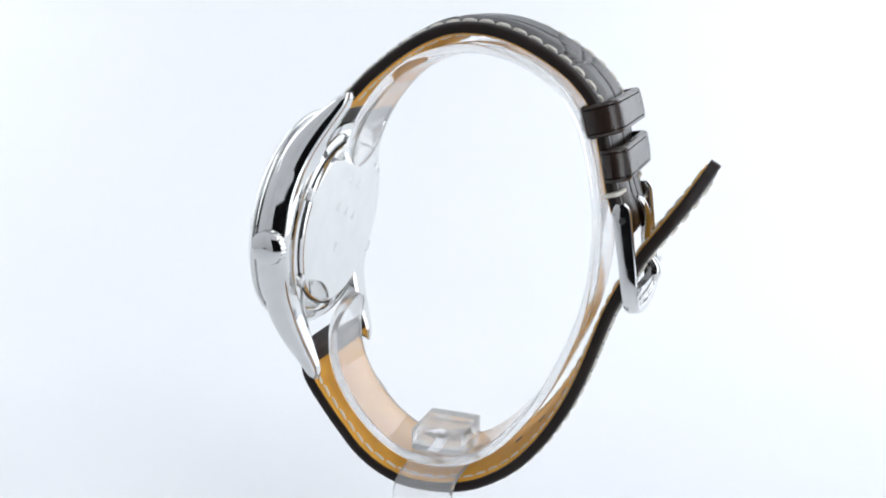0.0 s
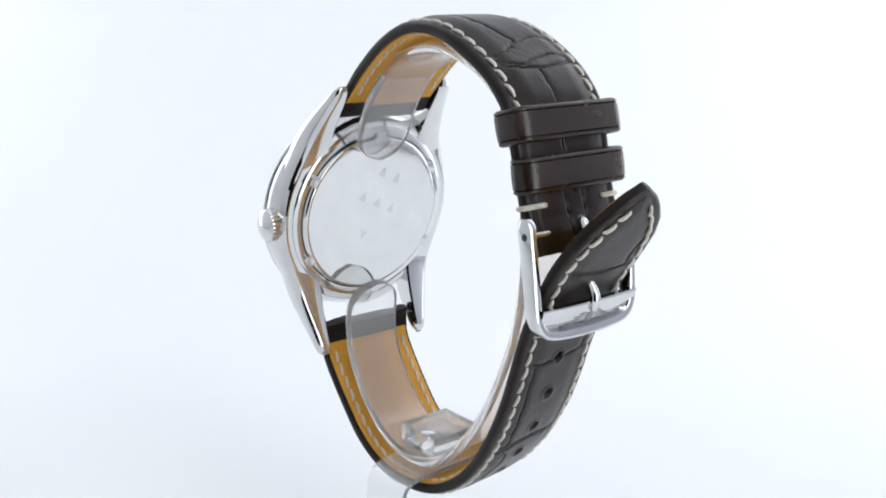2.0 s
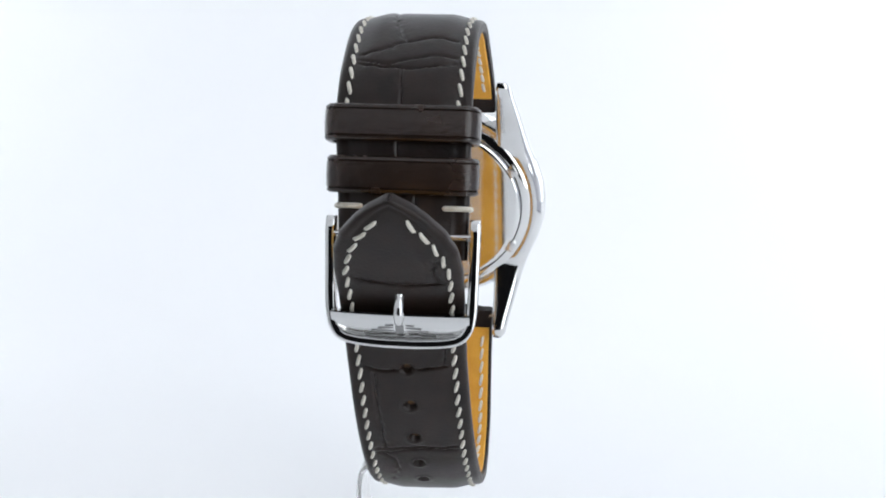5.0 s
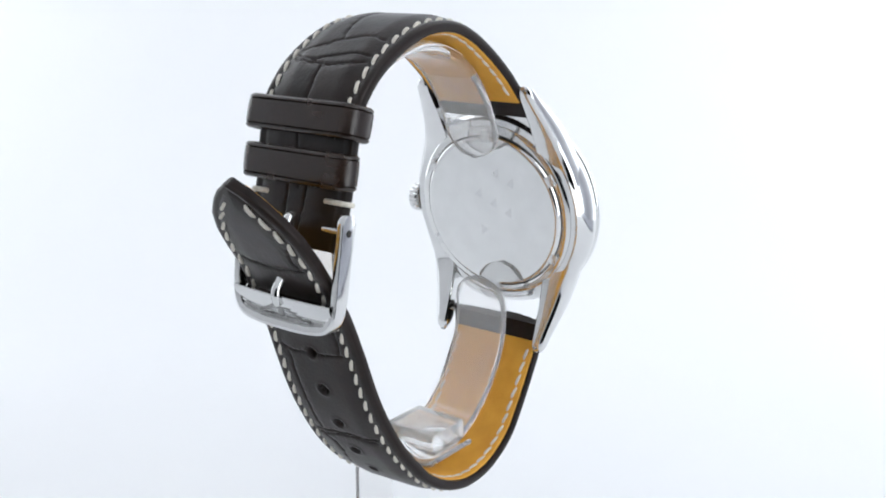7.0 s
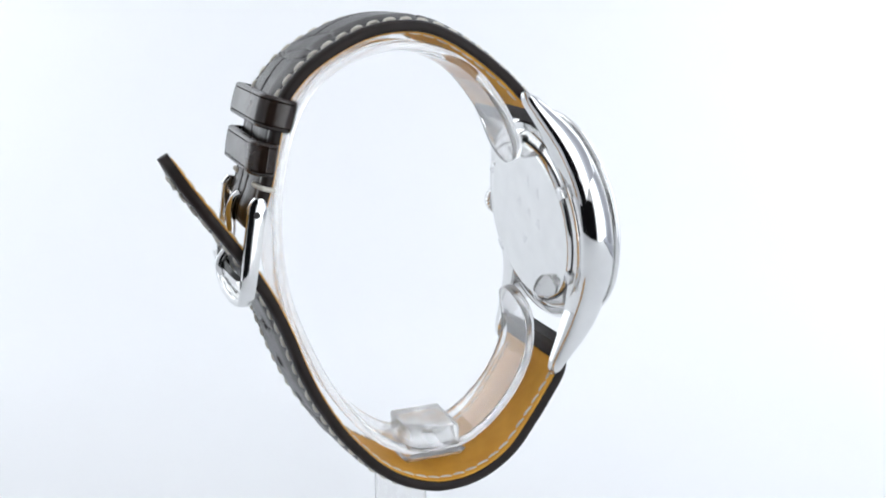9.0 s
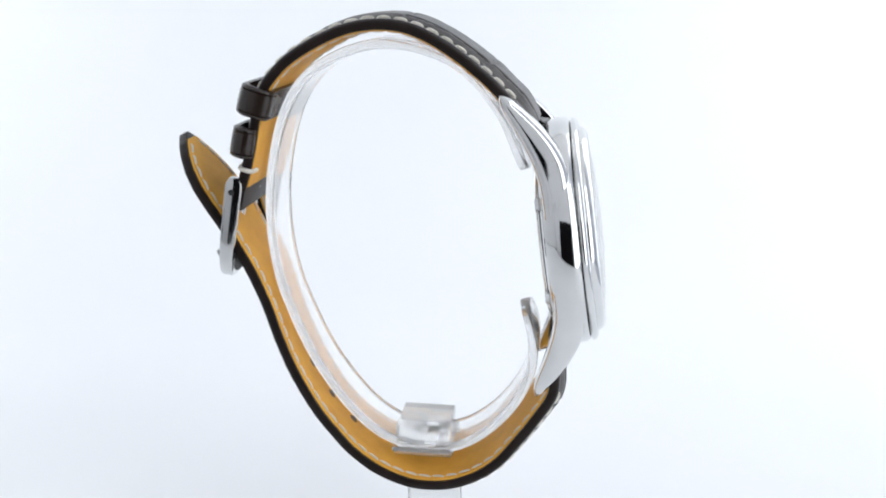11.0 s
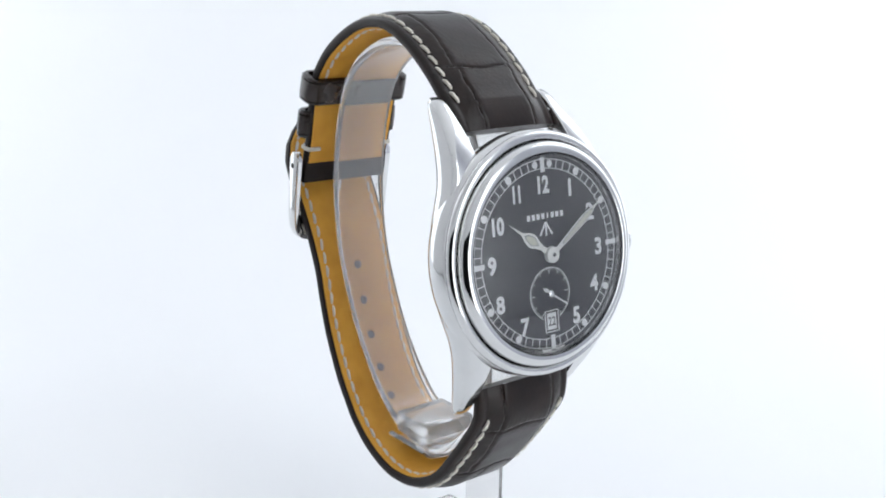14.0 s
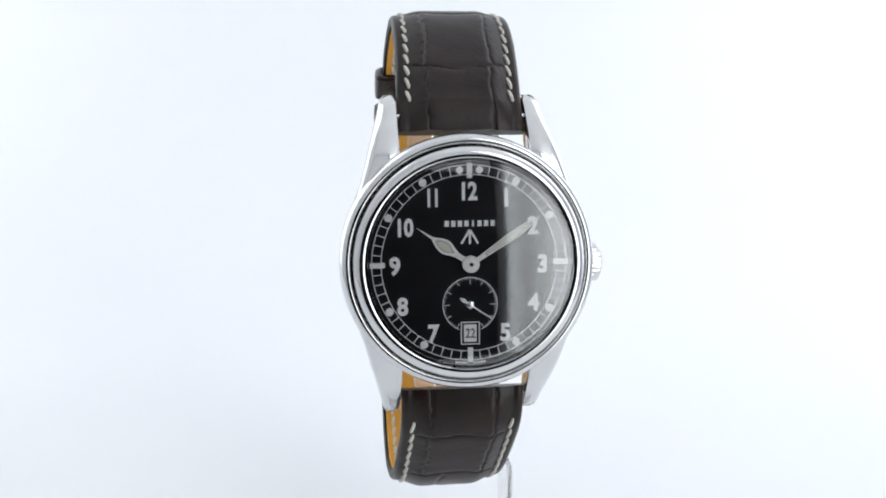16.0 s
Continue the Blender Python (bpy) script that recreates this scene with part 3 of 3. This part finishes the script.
EDGE_H = 0.95
UP = Band([(-16.1, -23.9), (-15.4, -22.7), (-14.2, -21.2), (-11.8, -18.9), (-8.8, -16.0), (-4.0, -12.3), (1.0, -9.3), (5.8, -7.6), (10.8, -7.4), (15.5, -8.3), (20.3, -10.4), (24.8, -13.2), (27.6, -15.8), (29.7, -18.8), (31.2, -24), (32.2, -29), (33.1, -32.6), (34.2, -36.2), (35.0, -39.6)],
          [0, .3, .75, 1.0], [10.1, 10.25, 9.9, 9.4], drift=([0, .1, .25, .5, .75, .9, 1], [0, -.1, -.6, -.9, -.6, -.2, 0]))
LOW = Band([(-21.5, -65.3), (-21.9, -67.5), (-21.5, -71.3), (-18.7, -76), (-15.8, -80.1), (-11.9, -84.9), (-7.2, -88.1), (-2, -89.7), (4, -89.6), (9.6, -87.9), (14, -85.3), (17.9, -81.8), (22, -76.8), (25.8, -70.4), (28.5, -64.3), (30.8, -57.7), (33, -52.0), (35, -48), (37.9, -42.8), (41.5, -37.6), (45.0, -32.4), (47.6, -27.9)],
           [0, .3, .5, .7, .88, .915, .945, .97, .985, 1.0], [10.1, 9.7, 9.4, 9.1, 9.2, 8.7, 7.3, 5.0, 3.2, 0.5], twist=([0, .33, .48, .7, .86, 1], [0, 0, .085, .08, 0, 0]), drift=([0, .08, .2, .32, .45, .6, .72, 1], [0, .2, .9, 1.3, 1.2, .6, .1, 0]))


HS = []
for z in (-57.7, -64.7, -71.6, -77.6, -82.6):
    HS.append(LOW.s[np.argmin(np.where(LOW.p[:, 0] > 5, np.abs(LOW.p[:, 1] - z), 99))])


def build_strap():
    up = band_mesh("buckle_strap", UP, EDGE_H, [(0, .6), (.06, 1.4), (.22, 1.1), (.4, .85), (.6, .7), (.85, .4), (.93, .5), (.96, .9), (.985, .8), (1, .2)], creases(3, [
        [(12.8, -8.3), (11.2, 0), (12.6, 8.3)], [(0, -5.6), (6, -5.2), (12, -5.5)], [(0, 5.2), (6, 5.4), (12, 5.3)],
        [(12.5, -5.8), (20, -5.2), (28, -5.9)], [(12.5, 5.9), (20, 5.3), (28, 5.6)], [(28.6, -8.3), (27.4, 0), (28.8, 8.3)],
        [(36.0, -3.2), (40, -2.0), (43.4, -0.8)], [(43.8, -1.2), (42.2, 3.5), (42.8, 8.2)], [(43.4, -0.8), (45.4, -4), (46.8, -8)],
        [(47.2, -8.3), (48.6, -3), (46.9, 2), (46.6, 8.2)], [(48.2, -8.3), (49.4, -1), (48.0, 8.2)], [(28.5, -3.8), (32, -3.4), (36, -3.2)],
        [(49.3, -0.6), (55, -0.4), (62, -0.8), (68, 0.2)], [(UP.L - 9, 1.9), (UP.L - 4, 1.7), (UP.L, 1.6)], [(UP.L - 9, -1.9), (UP.L - 4, -1.7), (UP.L, -1.6)]]), "dark brown crocodile-grain leather strap half with cream stitching")
    lining(UP, 4.0, UP.L - 3.6, EDGE_H, up)
    for sv in (-1, 1):
        path = [(s, sv * (UP.half(s) - 1.75)) for s in np.arange(5.0, UP.L - 17.6, 0.5)]
        stitch_row(UP, path, True, up)
        stitch_row(UP, [(s, sv * (UP.half(s) - 1.9)) for s in np.arange(6.0, UP.L - 17.6, 0.5)], False, up)
        bm = bmesh.new()
        s = UP.L - 7.4
        w = UP.half(s)
        tube(bm, [UP.at(s, sv * v, z) for v, z in ((w - 3.6, .9), (w - 3.4, 1.25), (w - 1.5, 1.25), (w - 0.3, 1.05), (w + .25, .5), (w + .3, -.3), (w - .1, -1.15), (w - 2.5, -1.3))], 0.42, 8)
        part("end_thread", bm, THREAD, up, "cream binding thread")
    low = band_mesh("tail_strap", LOW, EDGE_H, [(0, .6), (.06, 1.5), (.25, 1.3), (.45, .6), (.7, .35), (1, .25)], creases(8, [
        [(8.2, -8.3), (7.4, 0), (8.0, 8.3)], [(0, -5.4), (4, -5.6), (8, -5.3)], [(0, 5.6), (4, 5.3), (8, 5.5)], [(8, -5.6), (14, -5.0), (20, -5.2)], [(8, 5.7), (14, 5.2), (20, 5.5)],
        [(20.4, -8), (19.2, 0), (20.8, 8)], [(31, -8), (32, 0), (30.6, 8)], [(20, 1.5), (25, 2.2), (31, 1.2)],
        [(HS[2] - 3.4, -7.6), (HS[2] - 2.6, 0), (HS[2] - 3.2, 7.6)], [(HS[2] - 4.6, -7.6), (HS[2] - 3.4, 0), (HS[2] - 4.0, 7.6)], [(HS[4], -5), (HS[3], -3.5), (HS[2] - 4, -6)],
        [(HS[0] + 0.5, -7.6), (HS[0] - 0.4, -3), (HS[0], 3), (HS[0] + 0.2, 7.6)], [(HS[0], 5.6), (HS[0] + 4, 6.0), (HS[0] + 7, 5.4)], [(HS[0] - 1, -5.2), (HS[1], -5.4), (HS[2] - 3, -5.0)],
        [(LOW.L - 15.2, -7.4), (LOW.L - 16.6, 0), (LOW.L - 16.0, 7.4)], [(LOW.L - 15.8, 5.6), (LOW.L - 13.5, 5.2), (LOW.L - 10.5, 6.2)]]), "dark brown crocodile-grain leather strap half with punched holes and pointed tail", HS)
    lining(LOW, 4.0, LOW.L - 1.2, EDGE_H, low)
    for sv in (-1, 1):
        path = [(s, sv * (LOW.half(s) - 1.75 - 1.0 * min(1, max(0, (s / LOW.L - .88) / .07)))) for s in np.arange(5.0, LOW.L - 3.2, 0.4) if LOW.half(s) > 3.2]
        stitch_row(LOW, path, True, low)
        stitch_row(LOW, [(s, sv * (LOW.half(s) - 1.9)) for s in np.arange(6.0, LOW.L - 2.4, 0.5) if LOW.half(s) > 2.4], False, low)
    for s in HS:
        t, n = LOW.axes(s)
        m = Matrix((t, Vector((0, 1, 0)), n)).transposed().to_4x4()
        bm = bmesh.new()
        lathe(bm, [(0.72, 0.0), (0.66, 0.06), (0, 0.05)], 20)
        part("hole", bm, HOLE, low, "punched hole", Matrix.Translation(LOW.at(s, 0, LOW.h(s, 0))) @ m)
        bm = bmesh.new()
        lathe(bm, [(0.95, 0.02), (0.85, -0.05), (0, -0.03)], 20)
        part("hole_back", bm, HOLE, low, "punched hole in the lining", Matrix.Translation(LOW.at(s, 0, -EDGE_H - 0.25)) @ m)

    # keepers
    for z0, hgt, drop, under in ((-20.8, 2.6, 5.3, -1.35), (-28.0, 2.5, 5.4, 0.3)):
        k = np.argmin(np.where(UP.p[:, 0] > 15, np.abs(UP.p[:, 1] - z0), 99))
        s0 = UP.s[k]
        t, n = UP.axes(s0)
        base = UP.at(s0, 0, 0)
        w = UP.half(s0) + 0.35
        th = 1.15
        inner = []
        for cx, cz, a0 in ((w - 1.5, hgt - 1.5, 0), (-w + 1.5, hgt - 1.5, 90), (-w + 0.8, under + 0.8, 180), (w - 0.8, under + 0.8, 270)):
            r = 1.5 if a0 < 180 else 0.8
            inner += [(cx + r * math.cos(radians(a0 + q)), cz + r * math.sin(radians(a0 + q)), math.cos(radians(a0 + q)), math.sin(radians(a0 + q))) for q in (0, 22, 45, 68, 90)]
        bm = bmesh.new()
        secs = []
        for x, z, nx, nz in inner:
            e = drop / 2
            prof = [(-e, 0), (-e, th * .6), (-e + .3, th * .95), (-e + .62, th * .97), (-e + .74, th * .80), (-e + .86, th), (0, th * 1.04), (e - .86, th), (e - .74, th * .80), (e - .62, th * .97), (e - .3, th * .95), (e, th * .6), (e, 0)]
            secs.append([base + t * a + n * (z + nz * b) + Vector((0, x + nx * b, 0)) for a, b in prof])
        rows = loft(bm, secs, caps=False)
        a, b = rows[-1], rows[0]
        for i in range(len(a)):
            j = (i + 1) % len(a)
            bm.faces.new((a[i], a[j], b[j], b[i]))
        part("keeper", bm, KEEPER, watch, "dark brown leather keeper loop", None, 50)


build_strap()


# ------------------------------------------------------------------ buckle
def build_buckle():
    def P(x, y, z):
        return Vector((x, y, H + z))
    D = Vector((0.991, 0, 0.13))
    half = [(10.55, 34.55, -33.6), (10.6, 35.0, -36.2), (10.55, 35.6, -40), (10.5, 36.2, -44), (10.4, 36.6, -47), (10.0, 36.9, -49.4), (8.9, 37.15, -50.9), (7.0, 37.4, -51.5), (3.5, 37.65, -51.75), (0, 37.7, -51.8)]
    both = [(-y, x, z) for y, x, z in half] + [(y, x, z) for y, x, z in half[-2::-1]]
    sq, Q = curve_pts(both, 0.5)
    bm = bmesh.new()
    secs = []
    for i, (y, x, z) in enumerate(Q):
        t = Vector((Q[min(i + 1, len(Q) - 1)] - Q[max(i - 1, 0)])[[1, 0, 2]]).normalized()
        w = D.cross(t).normalized()
        k = min(sq[i], sq[-1] - sq[i])
        hd = interp(k, [0, 0.5, 1.4, 5, 12, 17, 20, 30], [0.7, 1.15, 1.5, 1.45, 1.35, 1.2, 1.0, 0.95])
        hw = 0.72
        c = P(x, y, z)
        secs.append([c + D * a + w * b for a, b in ((hd, hw * .5), (hd * .9, hw * .85), (hd * .6, hw), (-hd * .6, hw), (-hd * .92, hw * .8), (-hd, 0), (-hd * .92, -hw * .8), (-hd * .6, -hw), (hd * .6, -hw), (hd * .9, -hw * .85), (hd, -hw * .5))])
    loft(bm, secs)
    buckle = part("buckle", bm, STEEL, watch, "polished steel pin buckle", None, 40)
    bm = bmesh.new()
    secs = []
    for y in np.linspace(-10.2, 10.2, 25):
        e = abs(y) / 10.2
        low = -51.3 + 2.2 * max(0, e - 0.72) ** 2 / 0.078
        xf = 37.75 + 0.55 * (1 - e * e)
        lean = lambda z: 0.42 * (z + 49.2)
        secs.append([P(xf + x + lean(z), y, z) for x, z in ((-1.5, -47.0), (-.2, -46.9), (0, -47.2), (0, -49.3), (0, low + .3), (-.1, low), (-1.4, low))])
    loft(bm, secs)
    part("plate", bm, STEEL, buckle, "polished steel front plate", None, 40)
    bm = bmesh.new()
    tube(bm, [P(35.1, y, -36.2) for y in (-11.1, 0, 11.1)], 0.5, 14)
    part("buckle_bar", bm, SATIN, buckle)
    for sy in (1, -1):
        bm = bmesh.new()
        lathe(bm, [(0, 0.05), (0.45, 0.05), (0.55, 0.0), (0.55, -0.3), (0, -0.3)], 20, Matrix.Translation(P(35.1, sy * 11.35, -36.2)) @ Matrix.Rotation(radians(-90 * sy), 4, "X"))
        part("bar_end", bm, DARKGAP, buckle)
    _, pin = curve_pts([(34.2, 0, -37.4), (34.6, 0, -35.2), (36.0, 0, -35.2), (37.0, 0, -37.5), (37.1, 0, -41), (37.8, 0, -44), (39.2, 0, -46.2), (38.9, 0, -48.4)], 0.5)
    bm = bmesh.new()
    tube(bm, [P(*p) for p in pin], [0.8] * (len(pin) - 3) + [0.8, 0.75, 0.6], 12)
    part("tongue", bm, STEEL, buckle, "polished steel tongue")
    # maker's winged mark as plain raised bars
    for sy in (-1, 1):
        for k in range(4):
            bm = bmesh.new()
            L = 4.4 - 1.05 * k
            box(bm, (0, 0, 0), (0.16, L, 0.22), 0.04, 1)
            part("mark_bar", bm, MARK, buckle, "", Matrix.Translation(P(37.92 + 0.2 * k - 0.010 * L * L, sy * (0.9 + L / 2), -50.3 + 0.48 * k)) @ Matrix.Rotation(radians(-4 * sy), 4, "X") @ Matrix.Rotation(radians(23), 4, "Y"))
    bm = bmesh.new()
    box(bm, (0, 0, 0), (0.2, 1.2, 1.6), 0.05, 1)
    part("mark_bar", bm, MARK, buckle, "", Matrix.Translation(P(38.2, 0, -49.6)) @ Matrix.Rotation(radians(23), 4, "Y"))


build_buckle()


# ------------------------------------------------------------------ clear display stand
stand = tagged(new("display_stand"), "clear acrylic C-ring watch stand standing on the turntable", "display stand")
stand.empty_display_size = 0.01


def build_stand():
    C = Band([(-15.2, -32.5), (-13.4, -27.5), (-10.4, -21.5), (-4.6, -15.0), (2.0, -11.8), (9.5, -10.7), (17, -12.6), (23.6, -17), (27.6, -24), (29.9, -34), (30.3, -43), (29.2, -52), (26.8, -59.5), (22.4, -69), (16.8, -77), (11.6, -82), (6, -84.8), (0, -85.4), (-5, -84.2), (-10, -80.8), (-14.6, -75.4), (-17.4, -69), (-17.6, -62.5), (-15.8, -56.8)],
             [0, 1], [5.6, 5.6], 0.7, drift=([0, 1], [-1.2, -1.2]))
    bm = bmesh.new()
    secs = []
    for s in C.s:
        e = min(s, C.L - s)
        w = 5.6 if e > 5.6 else max(0.6, math.sqrt(max(0.1, 5.6 ** 2 - (5.6 - e) ** 2)))
        secs.append([C.at(s, v, z) for v, z in ((w - .25, .9), (w, .6), (w, -.6), (w - .25, -.9), (-w + .25, -.9), (-w, -.6), (-w, .6), (-w + .25, .9))])
    loft(bm, secs)
    part("ring_band", bm, ACRYLIC, stand, "clear bent acrylic band", None, 40)
    bm = bmesh.new()
    box(bm, (2.2, 0.3, H - 82.4), (10.0, 11.0, 4.2), 0.5)
    part("clamp_block", bm, ACRYLIC, stand, "clear acrylic block")
    bm = bmesh.new()
    secs = []
    _, q = curve_pts([(7.0, -84.6), (4.5, -86.4), (-2, -86.9), (-8.5, -87.0), (-11.4, -88.2), (-12.3, -91), (-12.4, -97), (-12.4, -114)], 0.8)
    for i, (y, z) in enumerate(q):
        t = q[min(i + 1, len(q) - 1)] - q[max(i - 1, 0)]
        t = t / np.linalg.norm(t)
        nn = np.array([-t[1], t[0]])
        secs.append([(x, y + nn[0] * a, H + z + nn[1] * a) for x, a in ((-3.4, 0), (-3.0, -.45), (7.4, -.45), (7.8, 0), (7.4, .45), (-3.0, .45))])
    loft(bm, secs)
    part("arm", bm, ACRYLIC, stand, "clear bent acrylic arm")
    bm = bmesh.new()
    box(bm, (2.0, -2.0, 2.05), (46, 40, 4), 1.2, 3)
    part("base", bm, ACRYLIC, stand, "clear acrylic foot")
    for ob in stand.children:
        ob.visible_shadow = False


build_stand()


# ------------------------------------------------------------------ motion
def motions():
    rows = []
    for k in range(33):
        t = 0.5 * k
        lag = -0.6 * math.sin(math.pi * min(1, max(0, (t - 4) / 9.5)))
        rows.append((t, pose(0, 0, 0, 0, 0, SPIN0 + SPIN * t + lag) @ pose(0, -1.4 * MM, 0, 0, 0, -1.35)))
    walk(watch, rows)
    walk(stand, rows)


motions()
